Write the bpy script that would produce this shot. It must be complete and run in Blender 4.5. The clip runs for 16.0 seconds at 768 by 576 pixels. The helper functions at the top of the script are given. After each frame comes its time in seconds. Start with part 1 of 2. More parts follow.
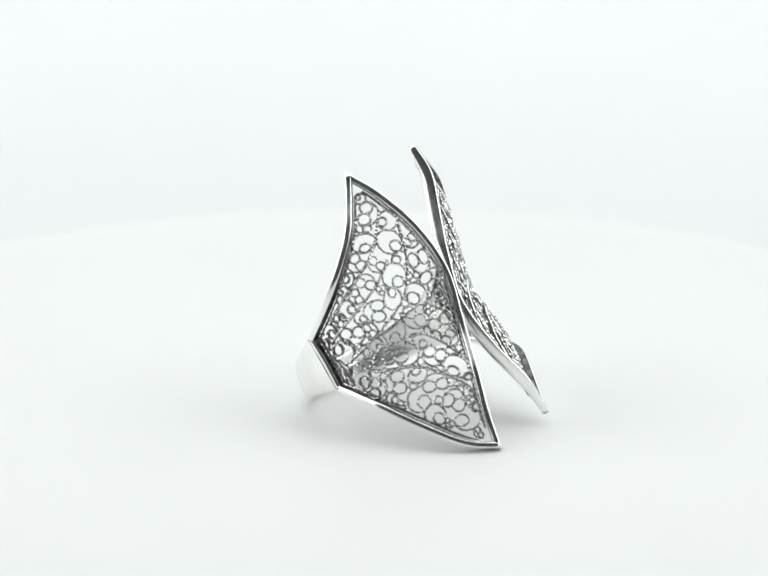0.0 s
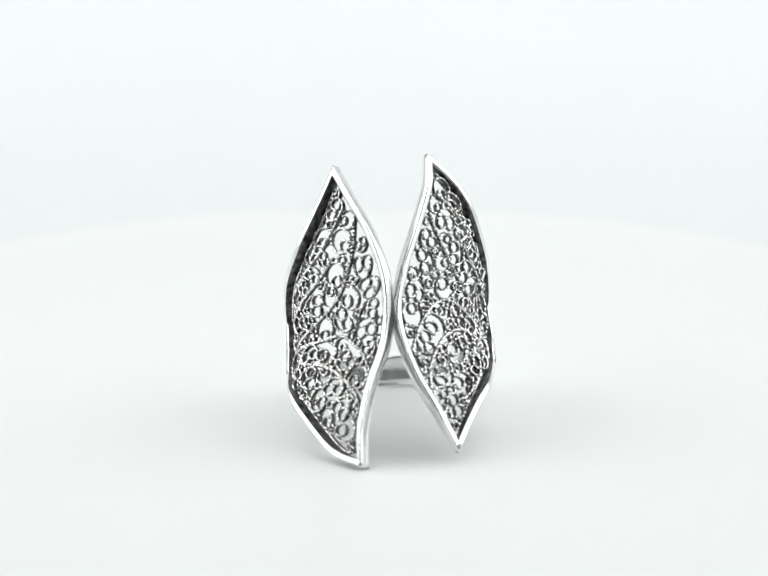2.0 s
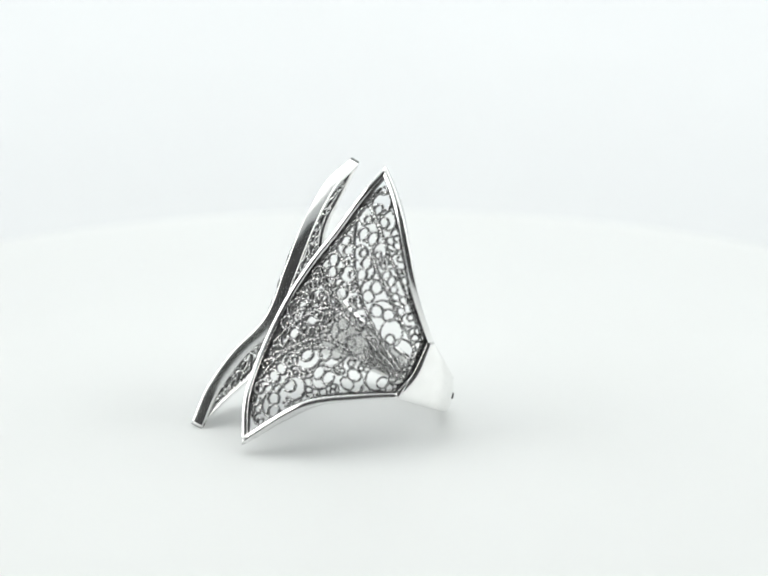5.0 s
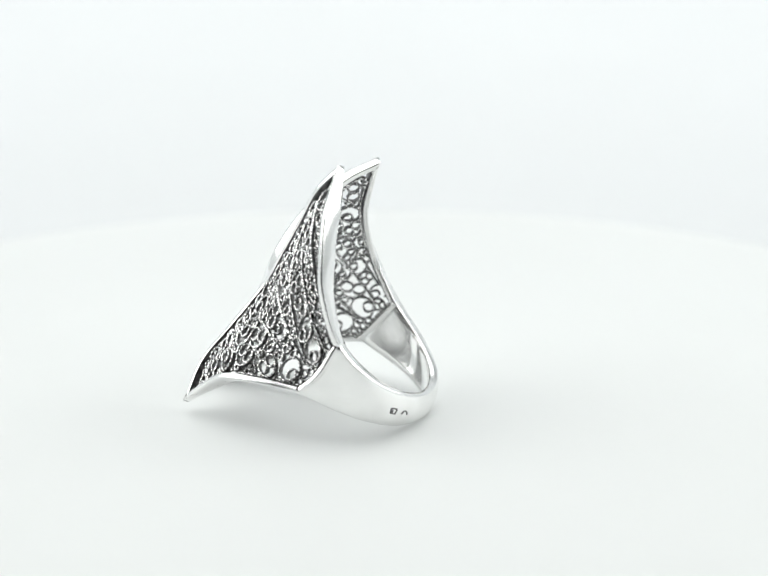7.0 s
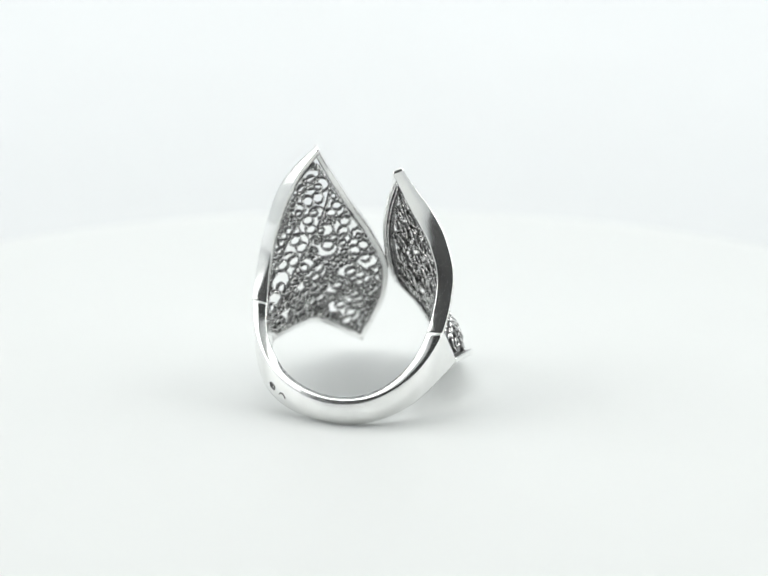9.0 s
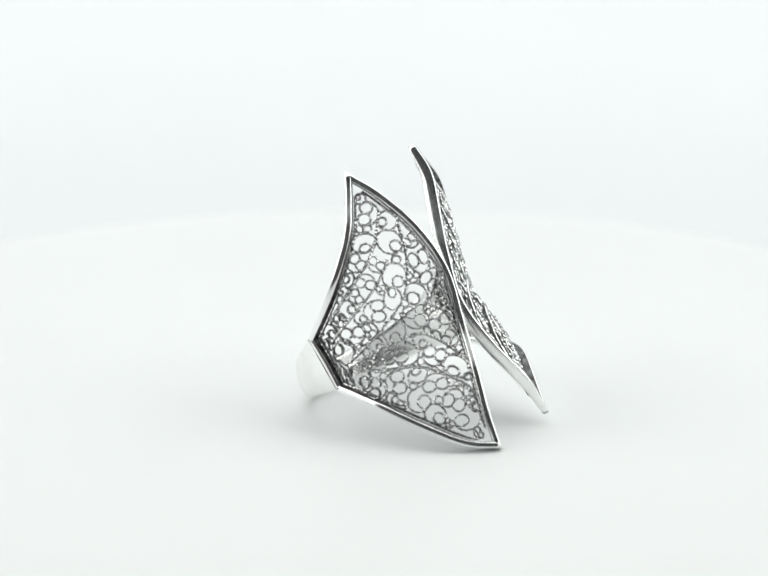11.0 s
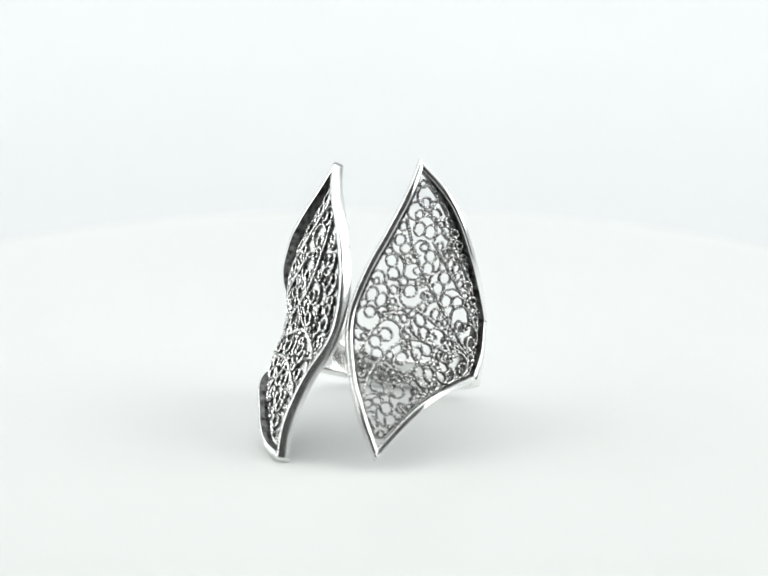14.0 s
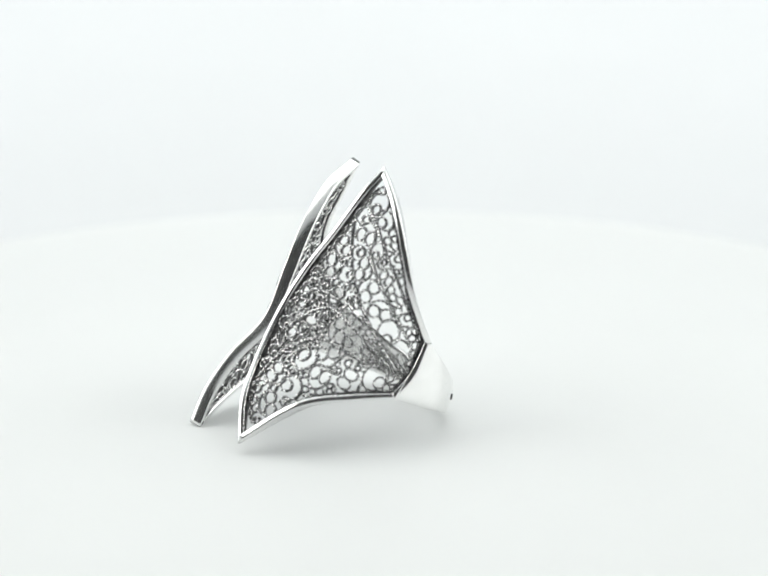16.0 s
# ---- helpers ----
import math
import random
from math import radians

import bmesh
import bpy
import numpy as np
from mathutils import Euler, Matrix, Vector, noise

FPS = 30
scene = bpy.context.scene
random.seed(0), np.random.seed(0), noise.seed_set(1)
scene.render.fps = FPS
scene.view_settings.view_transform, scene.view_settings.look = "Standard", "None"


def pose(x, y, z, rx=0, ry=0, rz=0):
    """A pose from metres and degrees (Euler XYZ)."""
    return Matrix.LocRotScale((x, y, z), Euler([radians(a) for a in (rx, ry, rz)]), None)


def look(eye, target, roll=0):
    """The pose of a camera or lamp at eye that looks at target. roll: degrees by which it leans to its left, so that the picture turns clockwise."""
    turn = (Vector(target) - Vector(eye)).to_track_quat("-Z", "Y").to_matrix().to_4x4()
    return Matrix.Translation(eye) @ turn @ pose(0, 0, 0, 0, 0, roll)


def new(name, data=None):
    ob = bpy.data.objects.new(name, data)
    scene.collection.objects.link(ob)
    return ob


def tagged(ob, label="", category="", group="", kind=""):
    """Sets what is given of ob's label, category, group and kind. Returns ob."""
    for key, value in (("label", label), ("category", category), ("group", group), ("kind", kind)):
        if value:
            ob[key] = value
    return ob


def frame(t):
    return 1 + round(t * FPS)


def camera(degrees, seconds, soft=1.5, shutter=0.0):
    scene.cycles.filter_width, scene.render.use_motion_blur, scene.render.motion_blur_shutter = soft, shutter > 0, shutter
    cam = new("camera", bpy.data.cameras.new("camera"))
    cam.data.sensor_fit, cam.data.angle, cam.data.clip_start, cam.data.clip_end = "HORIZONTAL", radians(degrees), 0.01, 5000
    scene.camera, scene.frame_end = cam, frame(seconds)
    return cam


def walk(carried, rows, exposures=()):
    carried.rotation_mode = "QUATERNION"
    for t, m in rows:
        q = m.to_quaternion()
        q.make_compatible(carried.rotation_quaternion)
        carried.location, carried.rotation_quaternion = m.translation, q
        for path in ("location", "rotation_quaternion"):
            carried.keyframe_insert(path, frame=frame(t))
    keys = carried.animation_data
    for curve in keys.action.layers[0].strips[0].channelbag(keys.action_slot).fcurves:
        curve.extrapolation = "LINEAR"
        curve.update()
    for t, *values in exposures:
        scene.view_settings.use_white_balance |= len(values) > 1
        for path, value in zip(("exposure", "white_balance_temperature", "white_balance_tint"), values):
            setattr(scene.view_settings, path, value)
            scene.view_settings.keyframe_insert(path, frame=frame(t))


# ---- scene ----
MM = 0.001
EYE = (0.0016, -0.2149, 0.07665)
PITCH = 16.64
cam = camera(19.515, 16.0)
cam.data.dof.use_dof, cam.data.dof.focus_distance, cam.data.dof.aperture_fstop = True, 0.222, 24.0
walk(cam, [(0.0, pose(*EYE, 90 - PITCH, 0, 0)), (16.0, pose(*EYE, 90 - PITCH, 0, 0))], exposures=[(0.0, 0.0), (16.0, 0.0)])

# ---- light: soft panels round a white light tent, open and dark on the camera's side, plus an added backdrop fill ----
world = bpy.data.worlds.new("room_air")
world.use_nodes = True
world.node_tree.nodes["Background"].inputs[0].default_value = (0.8, 0.9, 1.0, 1)
world.node_tree.nodes["Background"].inputs[1].default_value = 0.3
scene.world = world


def soft_lamp(name, eye, target, size_x, size_y, watts, colour):
    data = bpy.data.lights.new(name, "AREA")
    data.shape, data.size, data.size_y, data.energy, data.color = "RECTANGLE", size_x, size_y, watts, colour
    ob = new(name, data)
    ob.matrix_world = look(eye, target)
    return ob


soft_lamp("ceiling_softbox", (0.0, 0.24, 0.70), (0.0, 0.2401, 0.0), 1.4, 0.8, 4.5, (1.0, 1.0, 0.985))
# unseen lamp added only to brighten the paper behind the turntable
soft_lamp("backdrop_fill", (0.0, 0.45, 0.95), (0.0, 0.9, 0.10), 1.2, 0.3, 0.73, (0.985, 0.99, 1.0))
for side in (-1, 1):
    soft_lamp("side_softbox", (0.78 * side, -0.05, 0.40), (0.0, -0.05, 0.30), 0.9, 0.7, 4.8, (1.0, 1.0, 0.985))


# ---- materials ----
def material(name):
    mat = bpy.data.materials.new(name)
    mat.use_nodes = True
    return mat, mat.node_tree.nodes, mat.node_tree.links, mat.node_tree.nodes["Principled BSDF"]


def ramp(nodes, links, source, low, high, a=0.3, b=0.7):
    node = nodes.new("ShaderNodeValToRGB")
    node.color_ramp.elements[0].position, node.color_ramp.elements[1].position = a, b
    node.color_ramp.elements[0].color, node.color_ramp.elements[1].color = (*low, 1), (*high, 1)
    links.new(source, node.inputs[0])
    return node.outputs[0]


def grain(nodes, links, scale, detail=4.0):
    where = nodes.new("ShaderNodeTexCoord")
    node = nodes.new("ShaderNodeTexNoise")
    node.inputs["Scale"].default_value, node.inputs["Detail"].default_value = scale, detail
    links.new(where.outputs["Object"], node.inputs["Vector"])
    return node.outputs["Fac"]


def relief(nodes, links, shader, source, strength, distance):
    bump = nodes.new("ShaderNodeBump")
    bump.inputs["Strength"].default_value, bump.inputs["Distance"].default_value = strength, distance
    links.new(source, bump.inputs["Height"])
    links.new(bump.outputs[0], shader.inputs["Normal"])


def metal(name, low, high, rough_low, rough_high, scale, bump, a=0.3, b=0.7):
    mat, nodes, links, shader = material(name)
    shader.inputs["Metallic"].default_value = 1.0
    links.new(ramp(nodes, links, grain(nodes, links, scale), low, high, a, b), shader.inputs["Base Color"])
    rough = ramp(nodes, links, grain(nodes, links, scale * 0.4, 2.0), (rough_low,) * 3, (rough_high,) * 3)
    links.new(rough, shader.inputs["Roughness"])
    relief(nodes, links, shader, grain(nodes, links, scale * 3), bump, 0.00005)
    return mat


def matt_white(name, low, high, rough, scale):
    mat, nodes, links, shader = material(name)
    shader.inputs["Roughness"].default_value = rough
    links.new(ramp(nodes, links, grain(nodes, links, scale), low, high), shader.inputs["Base Color"])
    relief(nodes, links, shader, grain(nodes, links, scale * 40), 0.05, 0.0002)
    return mat


SILVER = metal("polished_silver", (0.86, 0.86, 0.85), (0.95, 0.95, 0.94), 0.10, 0.22, 400, 0.05)
WIRE = metal("oxidised_silver_wire", (0.30, 0.30, 0.30), (0.97, 0.97, 0.96), 0.08, 0.22, 2600, 0.3, 0.36, 0.56)
# near-black tone: paints shade into recessed faces as well as oxide
OXIDE_SHADE = metal("oxide_and_shade_silver", (0.03, 0.03, 0.03), (0.22, 0.22, 0.22), 0.30, 0.5, 1800, 0.3)
STAMP = metal("darkened_silver", (0.10, 0.10, 0.10), (0.2, 0.2, 0.2), 0.4, 0.5, 900, 0.2)
PAPER = matt_white("white_paper", (0.682, 0.705, 0.715), (0.702, 0.725, 0.735), 0.7, 6)
ACRYLIC = matt_white("white_acrylic", (0.703, 0.722, 0.715), (0.723, 0.743, 0.735), 0.45, 14)
FABRIC = matt_white("white_tent_fabric", (0.74, 0.76, 0.76), (0.80, 0.82, 0.82), 0.9, 9)
ROOM = matt_white("dark_room_paint", (0.03, 0.03, 0.03), (0.05, 0.05, 0.05), 0.8, 3)


# ---- building helpers ----
def mesh_object(name, bm, mat, smooth=True, second=None):
    bmesh.ops.recalc_face_normals(bm, faces=bm.faces)
    data = bpy.data.meshes.new(name)
    bm.to_mesh(data)
    bm.free()
    data.materials.append(mat)
    if second:
        data.materials.append(second)
    for face in data.polygons:
        face.use_smooth = smooth
    return new(name, data)


def part(name, bm, mat, parent, label="", smooth=True, second=None):
    ob = mesh_object(name, bm, mat, smooth, second)
    ob.parent = parent
    return tagged(ob, label)


def crisp(ob):
    """Flat walls stay flat between their rounded edges."""
    ob.modifiers.new("flat_walls", "WEIGHTED_NORMAL").keep_sharp = False
    return ob


def box(bm, low, high):
    made = bmesh.ops.create_cube(bm, size=1.0)["verts"]
    for v in made:
        v.co = Vector([low[i] + (v.co[i] + 0.5) * (high[i] - low[i]) for i in range(3)])


def spline(points, n, before=None, after=None):
    """n points along a smooth curve through the given ones, in metres; before and after: where a curve that it joins comes from and goes on to."""
    q = np.array(points, float) * MM
    m = len(q) - 1
    first = 2 * q[0] - q[1] if before is None else np.array(before) * MM
    last = 2 * q[-1] - q[-2] if after is None else np.array(after) * MM
    q = np.vstack([first, q, last])
    u = np.linspace(0, m, n)
    i = np.minimum(u.astype(int), m - 1)
    s = (u - i)[:, None]
    a, b, c, d = q[i], q[i + 1], q[i + 2], q[i + 3]
    return 0.5 * (2 * b + (c - a) * s + (2 * a - 5 * b + 4 * c - d) * s ** 2 + (3 * b - a - 3 * c + d) * s ** 3)


def sweep(bm, sections, closed, dark=(), twist=(), caps=True):
    """Skin a row of equal cross-sections; the strips named in dark take the second material, those in twist at every fourth step."""
    rings = [[bm.verts.new(p) for p in section] for section in sections]
    count, size = len(rings), len(rings[0])
    for k in range(count if closed else count - 1):
        one, two = rings[k], rings[(k + 1) % count]
        for j in range(size):
            face = bm.faces.new((one[j], one[(j + 1) % size], two[(j + 1) % size], two[j]))
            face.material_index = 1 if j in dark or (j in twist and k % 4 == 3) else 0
    if caps and not closed:
        bm.faces.new(rings[0][::-1])
        bm.faces.new(rings[-1])


# ---- the setting ----
def setting():
    bm = bmesh.new()
    # white paper: flat on the table, then swept up behind
    profile = [(-0.6, -0.004), (0.55, -0.004)]
    for k in range(1, 13):
        a = math.radians(90 * k / 12)
        profile.append((0.55 + 0.35 * math.sin(a), -0.004 + 0.35 * (1 - math.cos(a))))
    profile.append((0.90, 1.0))
    under = [(y + (0.002 if z > 0.3 else 0), z - 0.002) for y, z in profile]
    sides = []
    for x in (-0.8, 0.8):
        sides.append([bm.verts.new((x, y, z)) for y, z in profile + under[::-1]])
    n = len(profile)
    for k in range(2 * n):
        j = (k + 1) % (2 * n)
        bm.faces.new((sides[0][k], sides[0][j], sides[1][j], sides[1][k]))
    tagged(mesh_object("backdrop", bm, PAPER), "smooth white paper sweep under and behind the turntable", "backdrop", kind="structure")
    for name, low, high, mat, label in (("wall_west", (-0.83, -0.62, -0.02), (-0.81, 0.93, 1.02), FABRIC, "plain white fabric side of the light tent"),
                                        ("wall_east", (0.81, -0.62, -0.02), (0.83, 0.93, 1.02), FABRIC, "plain white fabric side of the light tent"),
                                        ("wall_south", (-0.81, -0.64, -0.02), (0.81, -0.62, 1.02), ROOM, "dark room wall behind the open side of the tent"),
                                        ("ceiling", (-0.83, -0.64, 1.022), (0.83, 0.93, 1.04), FABRIC, "plain white fabric top of the light tent")):
        bm = bmesh.new()
        box(bm, low, high)
        tagged(mesh_object(name, bm, mat, False), label, "wall", kind="structure")


def turntable():
    bm = bmesh.new()
    r, n = 0.079, 96
    outline = [(0.0001, 0.0), (r - 0.0006, 0.0), (r - 0.0002, -0.0002), (r, -0.0006), (r, -0.0034), (0.0001, -0.0034)]
    rings = [[bm.verts.new((a * math.cos(2 * math.pi * k / n), a * math.sin(2 * math.pi * k / n), z)) for k in range(n)] for a, z in outline]
    for one, two in zip(rings, rings[1:]):
        for k in range(n):
            bm.faces.new((one[k], one[(k + 1) % n], two[(k + 1) % n], two[k]))
    return tagged(mesh_object("turntable", bm, ACRYLIC), "round matt white turntable plate under the ring", "turntable")


setting()
table = turntable()


# ---- the ring: two pointed filigree leaves on an open band (millimetres; -y is its front) ----
L_GAP = [(-3.58, -0.04, 25.00), (-2.56, -3.45, 23.26), (-0.81, -6.82, 20.10), (0.40, -9.54, 16.00), (0.17, -11.60, 11.30), (-1.65, -14.56, 7.49), (-2.85, -16.84, 3.76), (-3.02, -18.39, 0.50)]
L_UPPER = [(-3.58, -0.04, 25.00), (-4.75, -1.08, 22.43), (-5.98, -1.96, 19.87), (-7.33, -2.08, 17.03), (-8.43, -1.25, 13.43), (-8.12, 1.35, 8.73)]
L_SIDE = [(-8.12, 1.35, 8.73), (-8.31, -0.75, 6.66), (-8.49, -2.61, 4.35)]
L_LOWER = [(-8.49, -2.61, 4.35), (-8.64, -7.67, 3.81), (-7.04, -11.91, 2.22), (-5.29, -15.87, 0.84), (-3.02, -18.39, 0.50)]
R_GAP = [(5.92, -1.43, 26.25), (5.55, -3.80, 23.84), (4.08, -6.01, 20.12), (2.55, -8.20, 16.59), (1.66, -10.57, 12.63), (2.75, -13.61, 8.60), (4.73, -16.29, 5.06), (6.63, -17.53, 1.35)]
R_UPPER = [(5.92, -1.43, 26.25), (7.82, -1.45, 24.36), (9.40, -1.51, 22.12), (10.71, -1.47, 19.04), (11.91, -1.19, 15.08), (12.25, 0.48, 10.13)]
R_SIDE = [(12.25, 0.48, 10.13), (12.64, -1.50, 7.12), (12.50, -3.63, 5.05)]
R_LOWER = [(12.50, -3.63, 5.05), (11.51, -7.48, 5.36), (10.30, -11.36, 5.30), (8.82, -14.03, 4.06), (6.63, -17.53, 1.35)]
BAND_UPPER = [(12.25, 0.48, 10.13), (10.50, 3.29, 6.41), (6.90, 5.91, 3.91), (2.06, 7.07, 2.80), (-2.67, 6.65, 3.33), (-6.17, 4.41, 5.38), (-8.12, 1.35, 8.73)]
BAND_LOWER = [(12.50, -3.63, 5.05), (11.27, 1.23, 2.71), (7.86, 4.64, 0.89), (3.24, 6.44, 0.15), (-1.61, 6.14, 0.19), (-5.69, 3.22, 1.67), (-8.49, -2.61, 4.35)]


N_GAP, N_LONG, N_SIDE = 110, 80, 30


class Leaf:
    """The curved sheet between a leaf's four edges: u runs from tip to foot, v from the gap to the band."""

    def __init__(self, gap, upper, side, lower, band_next, front, swell, taper):
        self.n, self.swell, self.front = 161, swell, Vector(front).normalized()
        self.taper = taper
        self.gap, self.side = spline(gap, self.n), spline(side, self.n)
        self.upper, self.lower = spline(upper, self.n, after=band_next), spline(lower[::-1], self.n)
        across = (self.at(0.6, 0.5) - self.at(0.4, 0.5)).cross(self.at(0.5, 0.6) - self.at(0.5, 0.4))
        self.sign = 1.0 if across.dot(Vector(front)) > 0 else -1.0

    def along(self, row, s):
        s = min(max(s, 0.0), 1.0) * (self.n - 1)
        i = min(int(s), self.n - 2)
        return row[i] + (row[i + 1] - row[i]) * (s - i)

    def at(self, u, v):
        g, s, a, b = self.along(self.gap, u), self.along(self.side, u), self.along(self.upper, v), self.along(self.lower, v)
        c = (1 - u) * (1 - v) * self.gap[0] + u * (1 - v) * self.gap[-1] + (1 - u) * v * self.side[0] + u * v * self.side[-1]
        return Vector((1 - v) * g + v * s + (1 - u) * a + u * b - c)

    def frame_at(self, u, v):
        """Two directions in the leaf and the outward one."""
        e = 0.03
        u, v = min(max(u, e), 1 - e), min(max(v, e), 1 - e)
        du, dv = self.at(u + e, v) - self.at(u - e, v), self.at(u, v + e) - self.at(u, v - e)
        n = du.cross(dv).normalized() * self.sign
        n = n.lerp(self.front, 0.5 - 0.3 * v).normalized()
        du = (du - n * du.dot(n)).normalized()
        return du, n.cross(du), n

    def sheet(self, u, v):
        """The filigree's own surface: sunk at the rim, swelling between."""
        rise = self.swell * 4 * v * (1 - v) * min(1.0, 5 * u * (1 - u))
        edge = 0.4 * max(0.0, 1 - 6 * min(u, 1 - u)) * min(1.0, 3 * v)
        return self.at(u, v) + self.normal(u, v) * (MM * (rise - 0.8 - 0.5 * v - edge))

    def normal(self, u, v):
        return self.frame_at(u, v)[2]

    def border(self):
        """Points and normals once round the leaf."""
        line = [(i / N_GAP, 0.0) for i in range(N_GAP)] + [(1.0, i / N_LONG) for i in range(N_LONG)] + [(1 - i / N_SIDE, 1.0) for i in range(N_SIDE)] + [(0.0, 1 - i / N_LONG) for i in range(N_LONG)]
        return [(self.at(u, v), self.normal(u, v)) for u, v in line]


def inward(points, normals, middle):
    """Mitred directions into the leaf at each border point."""
    out, n = [], len(points)
    for i in range(n):
        a, b = (points[i] - points[i - 1]).normalized(), (points[(i + 1) % n] - points[i]).normalized()
        sa, sb = normals[i].cross(a), normals[i].cross(b)
        side = (sa + sb).normalized()
        stretch = 1.0 / max(0.45, side.dot(sa.normalized()))
        out.append(side * stretch)
    if sum(o.dot(middle - p) for o, p in zip(out, points)) < 0:
        out = [-o for o in out]
    return out


RIM_W, SUNK = 0.00062, 0.0009
DEEP_GAP, DEEP_LOWER, DEEP_UPPER = 0.00125, 0.0013, 0.0016


def rim_mesh(leaf):
    points, normals = zip(*leaf.border())
    inner = inward(points, normals, leaf.at(0.5, 0.4))
    bm, c, w = bmesh.new(), 0.00012, RIM_W
    sections = []
    tip, foot, low_end, side_end = points[0], points[N_GAP], N_GAP + N_LONG, N_GAP + N_LONG + N_SIDE
    for i, (p, n, b) in enumerate(zip(points, normals, inner)):
        full = DEEP_GAP if i < N_GAP else DEEP_LOWER if i < low_end else DEEP_LOWER + (DEEP_UPPER - DEEP_LOWER) * min(1.0, (i - low_end) / N_SIDE)
        if i >= side_end:
            full += (DEEP_GAP - DEEP_UPPER) * max(0.0, (i - side_end) / N_LONG * 3 - 2)
        d = full * (1 - leaf.taper[1] * max(0.0, 1 - (p - foot).length / 0.005)) * (1 - leaf.taper[0] * max(0.0, 1 - (p - tip).length / 0.005))
        t = (i - N_GAP) / N_LONG if N_GAP < i < low_end else (i - side_end) / N_LONG if i > side_end else 0.0
        rise = 0.0004 * math.sin(math.pi * t) ** 2
        p, d = p + n * rise, d + rise * 0.6
        ease = min(1.0, max(0, low_end - i, i - side_end) / 40) if i > N_GAP else 1.0
        p = p - b * 0.00012 * ease * ease * (3 - 2 * ease)
        sections.append([p - n * c, p + b * c * 0.3 - n * c * 0.3, p + b * c, p + b * (w - c * 0.8), p + b * w - n * c * 0.8,
                         p + b * w - n * (d - c), p + b * (w - c) - n * d, p + b * c - n * d, p + b * c * 0.3 - n * (d - c * 0.3), p - n * (d - c)])
    # strip 4, the rim's inner wall, has its shade painted in as dark colour
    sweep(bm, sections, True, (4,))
    return bm


WIRE_W, WIRE_H = 0.000095, 0.00032


def wire_mesh(line, normals, half_w, half_h, beads):
    """A flat twisted wire standing on edge along a line; its thickness swells and leans turn by turn."""
    bm = bmesh.new()
    sections, n = [], len(line)
    for i in range(n):
        t = (line[min(i + 1, n - 1)] - line[max(i - 1, 0)]).normalized()
        s = normals[i].cross(t).normalized()
        k, lean = 1.0 + beads * math.sin(math.pi / 2 * i + 0.8), 0.5 * math.sin(math.pi / 2 * i)
        sections.append([line[i] + s * (half_w * k * x) + normals[i] * (half_h * (1 + (k - 1) * 0.5) * y)
                         for x, y in ((1, -0.55), (1, 0.6), (lean, 1), (-1, 0.6), (-1, -0.55), (0, -1))])
    # wire sides and the dashes between twists carry painted shade along with oxide
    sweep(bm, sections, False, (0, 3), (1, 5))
    return bm


def arc(cx, cy, rx, ry, start, end):
    """Points of an arc, from one angle to the other in turns, about 0.1 of a unit apart."""
    n = max(4, int(abs(end - start) * 2 * math.pi * max(rx, ry) / 0.05))
    return [(cx + rx * math.cos(2 * math.pi * (start + (end - start) * k / n)), cy + ry * math.sin(2 * math.pi * (start + (end - start) * k / n))) for k in range(n + 1)]


def scroll_path(kind):
    """The bent wire of one coil, in units of its radius."""
    if kind == 0:    # an oval loop whose end turns into a smaller eye inside it
        return arc(0, 0, 0.97, 0.97, 0.06, 1.0)[:-1] + arc(0.53, 0, 0.44, 0.44, 0.0, 0.98)
    if kind == 1:    # two eyes side by side under one arch
        return arc(-0.47, -0.12, 0.47, 0.5, 0.5, -0.5)[:-1] + arc(0, -0.12, 0.94, 1.05, 0.5, 0.0)[:-1] + arc(0.47, -0.12, 0.47, 0.5, 0.0, -1.0)
    if kind == 2:    # a hook: one eye and a long open sweep
        return arc(0.38, 0.1, 0.5, 0.5, 1.1, 0.0)[:-1] + arc(-0.04, 0.1, 0.92, 0.98, 0.0, -0.72)
    return arc(0, 0, 0.92, 0.92, 0.0, 0.97)


def scroll_mesh(leaf, u, v, r, spin, kind):
    """A coil of twisted wire lying in the leaf."""
    e1, e2, n = leaf.frame_at(u, v)
    centre = leaf.sheet(u, v)
    path = scroll_path(kind if r > 0.0005 else 3)
    wide = 1.0 + 0.13 * math.sin(7 * spin)
    turned, flip = spin * 2.3, 1 if math.sin(11 * spin) > 0 else -1
    fine = [Vector((x * r * wide, flip * y * r / wide)) for x, y in path]
    step, line, walked = 0.00012, [], 0.0
    for one, two in zip(fine, fine[1:]):
        length = (two - one).length
        while walked <= length and length > 0:
            q = one.lerp(two, walked / length)
            x, y = q.x * math.cos(turned) - q.y * math.sin(turned), q.x * math.sin(turned) + q.y * math.cos(turned)
            line.append(centre + e1 * x + e2 * y)
            walked += step
        walked -= length
    return wire_mesh(line, [n] * len(line), WIRE_W, WIRE_H, 0.2)


def vein_line(leaf, stops, n):
    uv = spline([(a, b, 0) for a, b in stops], n) / MM
    line, normals = [], []
    for u, v, _ in uv:
        k = leaf.normal(u, v)
        line.append(leaf.sheet(u, v) + k * 0.00008)
        normals.append(k)
    return line, normals


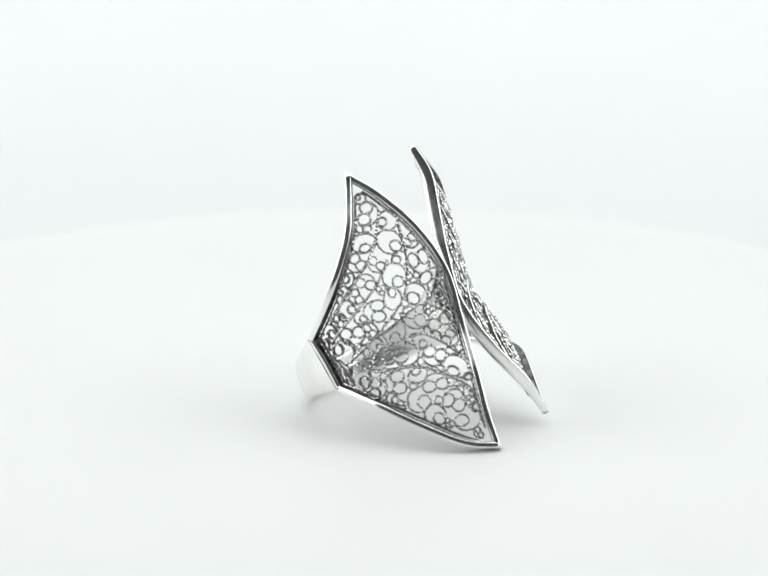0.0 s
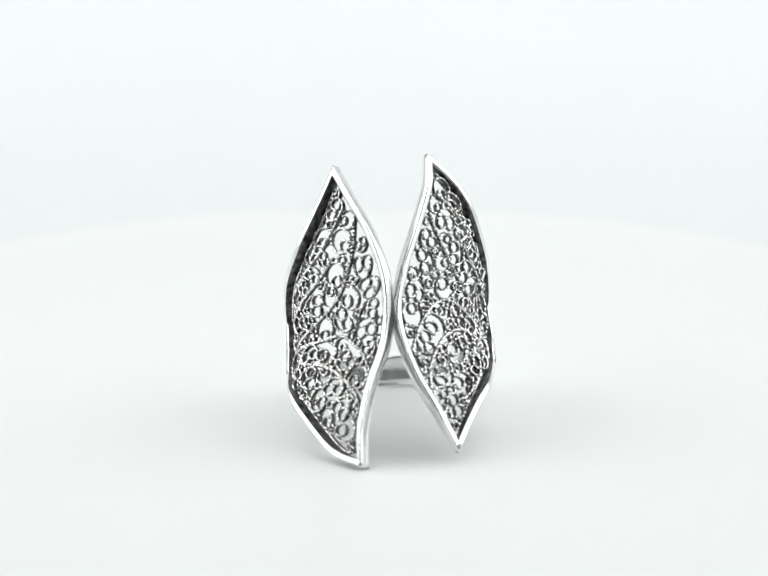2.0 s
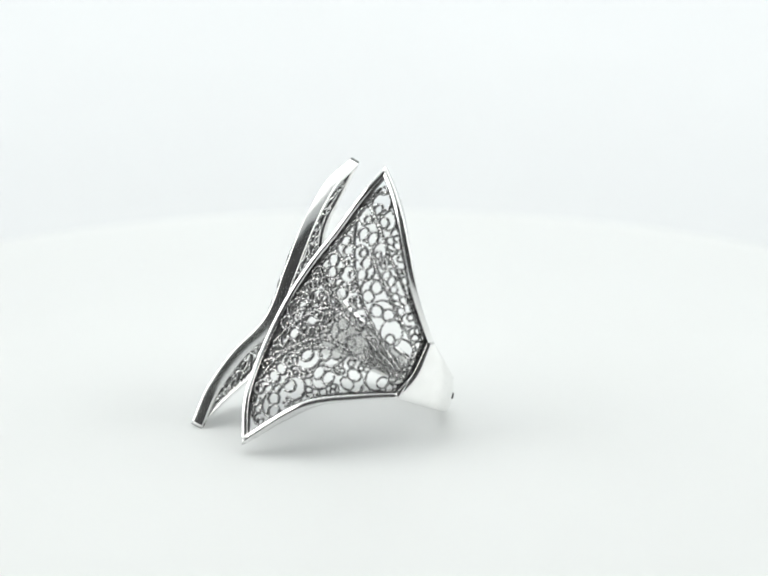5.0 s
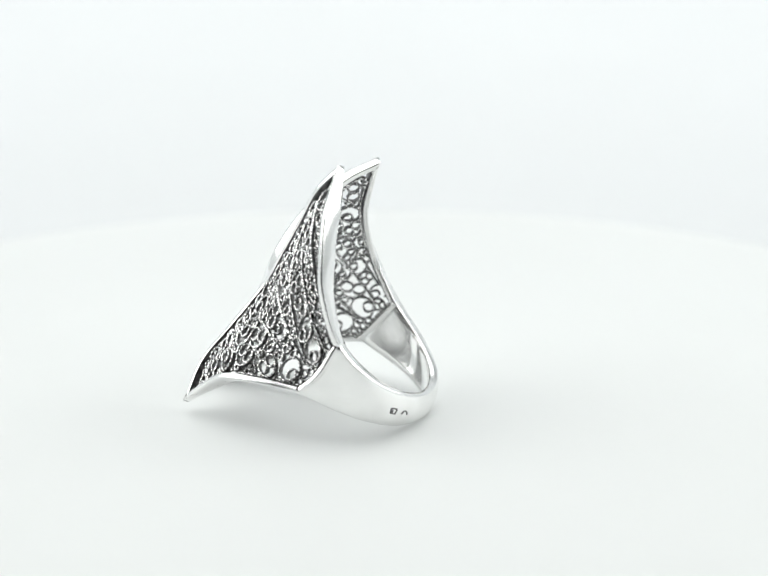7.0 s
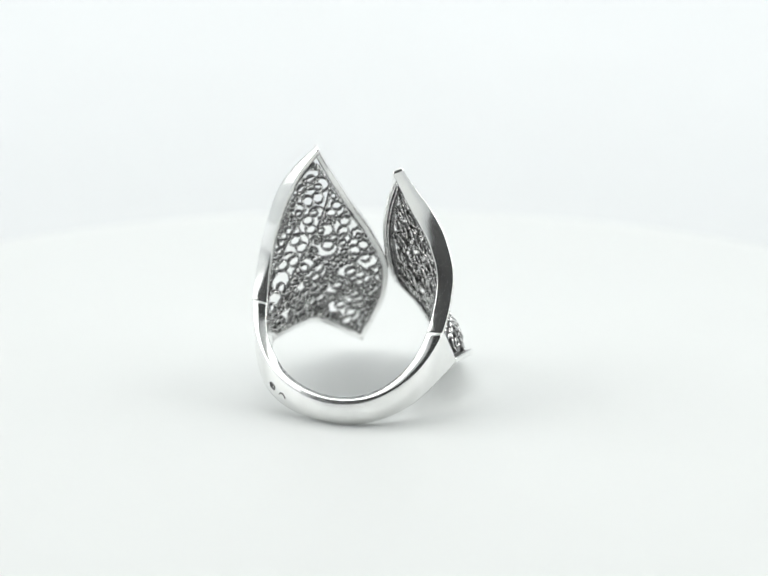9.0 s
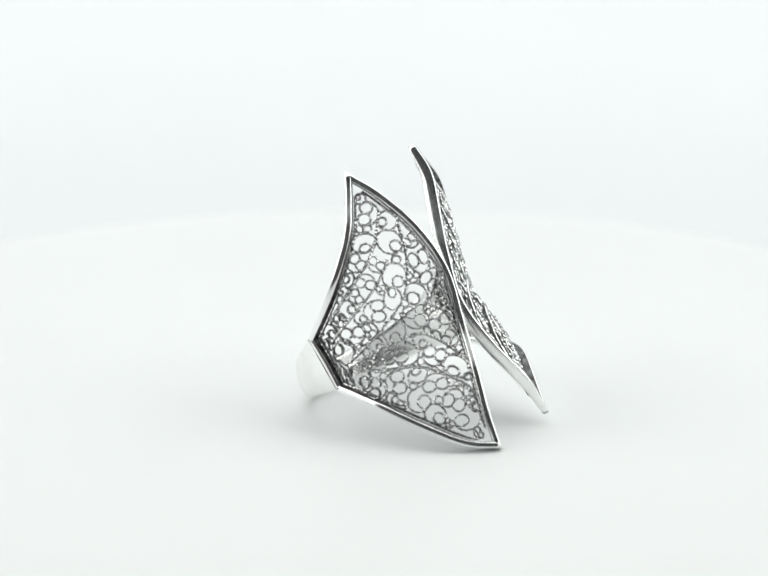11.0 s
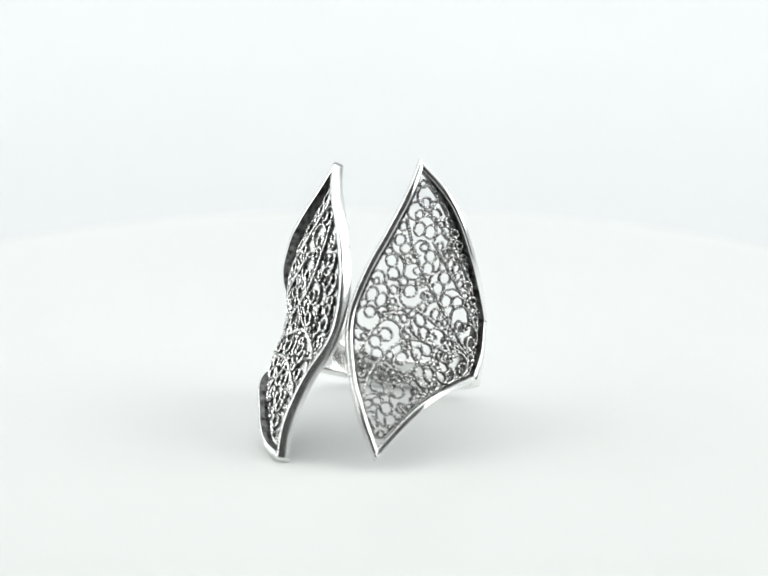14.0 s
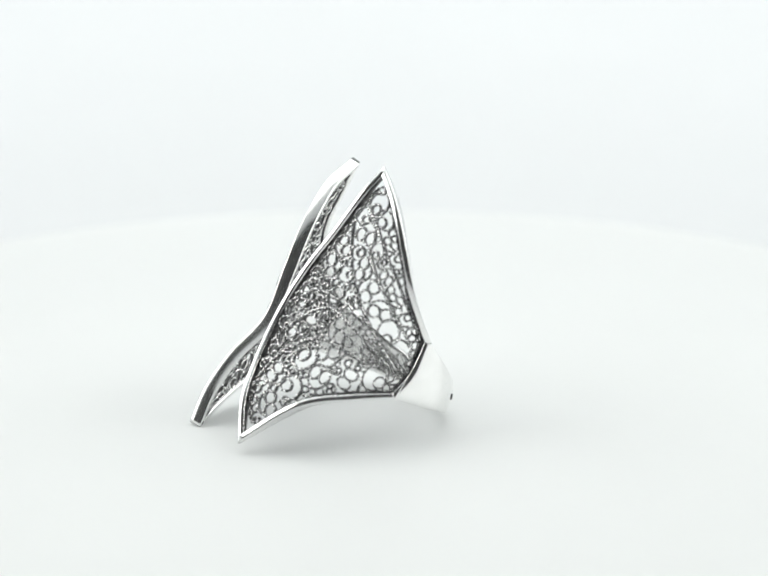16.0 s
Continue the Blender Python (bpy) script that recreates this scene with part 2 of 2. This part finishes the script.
VEINS = ([(0.60, 0.90), (0.47, 0.62), (0.38, 0.38), (0.29, 0.20), (0.22, 0.08)],
         [(0.62, 0.88), (0.56, 0.58), (0.54, 0.38), (0.60, 0.20), (0.68, 0.05)],
         [(0.70, 0.72), (0.67, 0.48), (0.69, 0.30), (0.74, 0.14), (0.80, 0.05)],
         [(0.14, 0.88), (0.17, 0.50), (0.15, 0.10)],
         [(0.30, 0.92), (0.28, 0.60), (0.24, 0.34)])


def fill(leaf, seed):
    """Centres, sizes and turns of the coils: large ones first, small ones into the gaps."""
    rng = random.Random(seed)
    rim = np.array([p for p, _ in leaf.border()])
    veins = np.array([p for stops in VEINS for p in vein_line(leaf, stops, 50)[0]])
    cand = []
    for k in range(14000):
        u, v = rng.random(), rng.random()
        p, q = np.array(leaf.sheet(u, v)), np.array(leaf.at(u, v))
        cand.append((u, v, p, np.sqrt(((rim - q) ** 2).sum(1).min()) - RIM_W, np.sqrt(((veins - p) ** 2).sum(1).min())))
    got, centres, radii = [], np.zeros((0, 3)), np.zeros(0)
    for size in (0.00125, 0.00118, 0.0011, 0.001, 0.0009, 0.0008, 0.00068, 0.00055, 0.00042):
        for u, v, p, edge, vein in cand:
            if edge < size * 0.97 or vein < size * 0.9:
                continue
            if len(centres) and (np.sqrt(((centres - p) ** 2).sum(1)) < (radii + size) * 0.88).any():
                continue
            centres, radii = np.vstack([centres, p]), np.append(radii, size)
            got.append((u, v, size, rng.random() * 6.28, rng.choice((0, 1, 1, 1, 2))))
    return got


def build_leaf(ring, leaf, seed):
    rim = crisp(part("leaf", rim_mesh(leaf), SILVER, ring, "pointed leaf, polished rim round oxidised filigree, shade painted into the inner faces", second=OXIDE_SHADE))
    for u, v, r, spin, kind in fill(leaf, seed):
        part("scroll", scroll_mesh(leaf, u, v, r, spin, kind), WIRE, rim, second=OXIDE_SHADE)
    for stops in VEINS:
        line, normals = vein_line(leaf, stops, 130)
        part("vein", wire_mesh(line, normals, 0.00013, 0.00034, 0.22), WIRE, rim, "twisted silver vein wire", second=OXIDE_SHADE)
    points, normals = zip(*leaf.border())
    inner = inward(points, normals, leaf.at(0.5, 0.4))
    ends = (points[0], points[N_GAP])
    for run in (range(0, N_GAP + 1), range(N_GAP + 1, len(points))):
        fine, fine_n = [], []
        keep = [i for i in run if min((points[i] - e).length for e in ends) > 0.002]
        line = [points[i] + inner[i] * (RIM_W + 0.0001) - normals[i] * SUNK for i in keep]
        for i in range(len(line) - 1):
            for s in (0.0, 0.5):
                fine.append(line[i].lerp(line[i + 1], s))
                fine_n.append(normals[keep[i]].lerp(normals[keep[i + 1]], s).normalized())
        part("border_wire", wire_mesh(fine, fine_n, 0.00011, 0.00028, 0.25), WIRE, rim, "twisted border wire inside the rim", second=OXIDE_SHADE)
    return rim


CARTOUCHE = ((0.0, -0.26, 0, 0.7), (0.0, 0.26, 0, 0.7), (-0.36, 0.0, 80, 0.45), (0.36, 0.0, 100, 0.45), (-0.12, 0.02, 90, 0.3))
ARCHED = ((-0.34, 0.06, 130, 0.3), (-0.08, -0.14, 170, 0.4), (0.24, -0.06, 35, 0.35), (0.40, 0.14, 80, 0.2))
STAMPS = ((28.0, 0.52, CARTOUCHE), (33.0, 0.52, ARCHED))


def build_band(ring, left, right):
    n, rows, c = 97, 9, 0.00012
    top, low = spline(BAND_UPPER, n, R_UPPER[-2], L_UPPER[-2]), spline(BAND_LOWER, n)
    middle = (top[0] + top[-1]) / 2
    middle[2] = 0
    bm = bmesh.new()
    sections = []
    for i in range(n):
        a, b = Vector(top[i]), Vector(low[i])
        t = Vector(top[min(i + 1, n - 1)] - top[max(i - 1, 0)] + low[min(i + 1, n - 1)] - low[max(i - 1, 0)])
        out = t.cross(b - a).normalized()
        if out.dot((a + b) / 2 - Vector(middle)) < 0:
            out = -out
        near = min(i, n - 1 - i)
        leaf = right if i < n / 2 else left
        x = max(0.0, 1 - near / 46)
        join = x * x * (3 - 2 * x)
        out_a, out_b = out.lerp(leaf.normal(0, 1), join).normalized(), out.lerp(leaf.normal(1, 1), join).normalized()
        ease = min(1.0, near / 14)
        thick = 0.0008 + (DEEP_UPPER - 0.0008) * max(0.0, 1 - near / 44) ** 1.3
        thin = 0.0008 + (DEEP_LOWER - 0.0008) * max(0.0, 1 - near / 44)
        d = (b - a).normalized()
        outer, inner = [], []
        for k in range(rows):
            f = k / (rows - 1)
            p, q = (a + d * c).lerp(b - d * c, f), out_a.lerp(out_b, f).normalized()
            belly = 1 - (2 * f - 1) ** 2
            outer.append(p + q * (0.0003 * ease * belly))
            inner.append(p - q * (thick + (thin - thick) * f - 0.0002 * ease * belly))
        sections.append(outer + [b - out_b * c, b - out_b * (thin - c)] + inner[::-1] + [a - out_a * (thick - c), a - out_a * c])
    # the ends run on a little under the leaves' rims
    for end, after in ((0, 1), (-1, -2)):
        back = [p + (p - q).normalized() * 0.00018 for p, q in zip(sections[end], sections[after])]
        centre = sum(back, Vector()) / len(back)
        back = [p.lerp(centre, 0.03) for p in back]
        sections.insert(0, back) if end == 0 else sections.append(back)
    sweep(bm, sections, False, caps=False)
    band = crisp(part("band", bm, SILVER, ring, "smooth polished silver ring band"))
    # worn maker's stamps: a small cartouche and an arched mark, as bars sunk in the outer face
    for at, down_at, bars in STAMPS:
        i = int(at)
        a, b = Vector(top[i]), Vector(low[i])
        step = Vector(top[i + 1] - top[i] + low[i + 1] - low[i]).normalized()
        out = step.cross(b - a).normalized()
        if out.dot((a + b) / 2 - Vector(middle)) < 0:
            out = -out
        down = step.cross(out)
        if down.dot(b - a) < 0:
            down = -down
        centre = a.lerp(b, down_at) + (Vector(top[i + 1]) - a) * (at - i) + out * (0.0003 * (1 - (2 * down_at - 1) ** 2))
        for x, y, tilt, long in bars:
            bm = bmesh.new()
            ca, sa = math.cos(math.radians(tilt)), math.sin(math.radians(tilt))
            for v in bmesh.ops.create_cube(bm, size=1.0)["verts"]:
                px, py = v.co.x * long * MM, v.co.y * 0.00011
                v.co = centre + step * (x * MM + px * ca - py * sa) + down * (y * MM + px * sa + py * ca) + out * v.co.z * 0.00006
            part("stamp_bar", bm, STAMP, band, "small dark stamped mark", False)
    return band


def build_ring():
    ring = tagged(new("ring"), "silver finger ring with two pointed filigree leaves on the white turntable", "ring")
    left = Leaf(L_GAP, L_UPPER, L_SIDE, L_LOWER, BAND_UPPER[-2], (-0.82, -0.46, 0.34), 0.55, (0.15, 0.0))
    right = Leaf(R_GAP, R_UPPER, R_SIDE, R_LOWER, BAND_UPPER[1], (0.55, -0.75, 0.38), 0.8, (0.4, 0.5))
    build_leaf(ring, left, 3)
    build_leaf(ring, right, 8)
    build_band(ring, left, right)
    return ring


ring = build_ring()


# ---- the turning ----
def motions():
    turn = ((0, -1.7), (1.0, 20.2), (2.5, 55.4), (4.2, 93.7), (5.3, 117.8), (6.5, 144.0), (7.4, 163.2), (7.6, 168.0), (7.8, 179.2), (8.0, 191.4), (8.6, 226.2), (9.2, 259.4),
            (9.9, 298.5), (10.5, 332.5), (10.8, 349.4), (11.0, 358.3), (11.3, 366.0), (12.5, 394.2), (14.0, 429.0), (16.0, 472.8))
    walk(ring, [(t, pose(0, 0, 0, 0, 0, 50.88 - a)) for t, a in turn])
    walk(table, [(t, pose(0, 0, 0, 0, 0, 50.88 - a)) for t, a in turn])


motions()
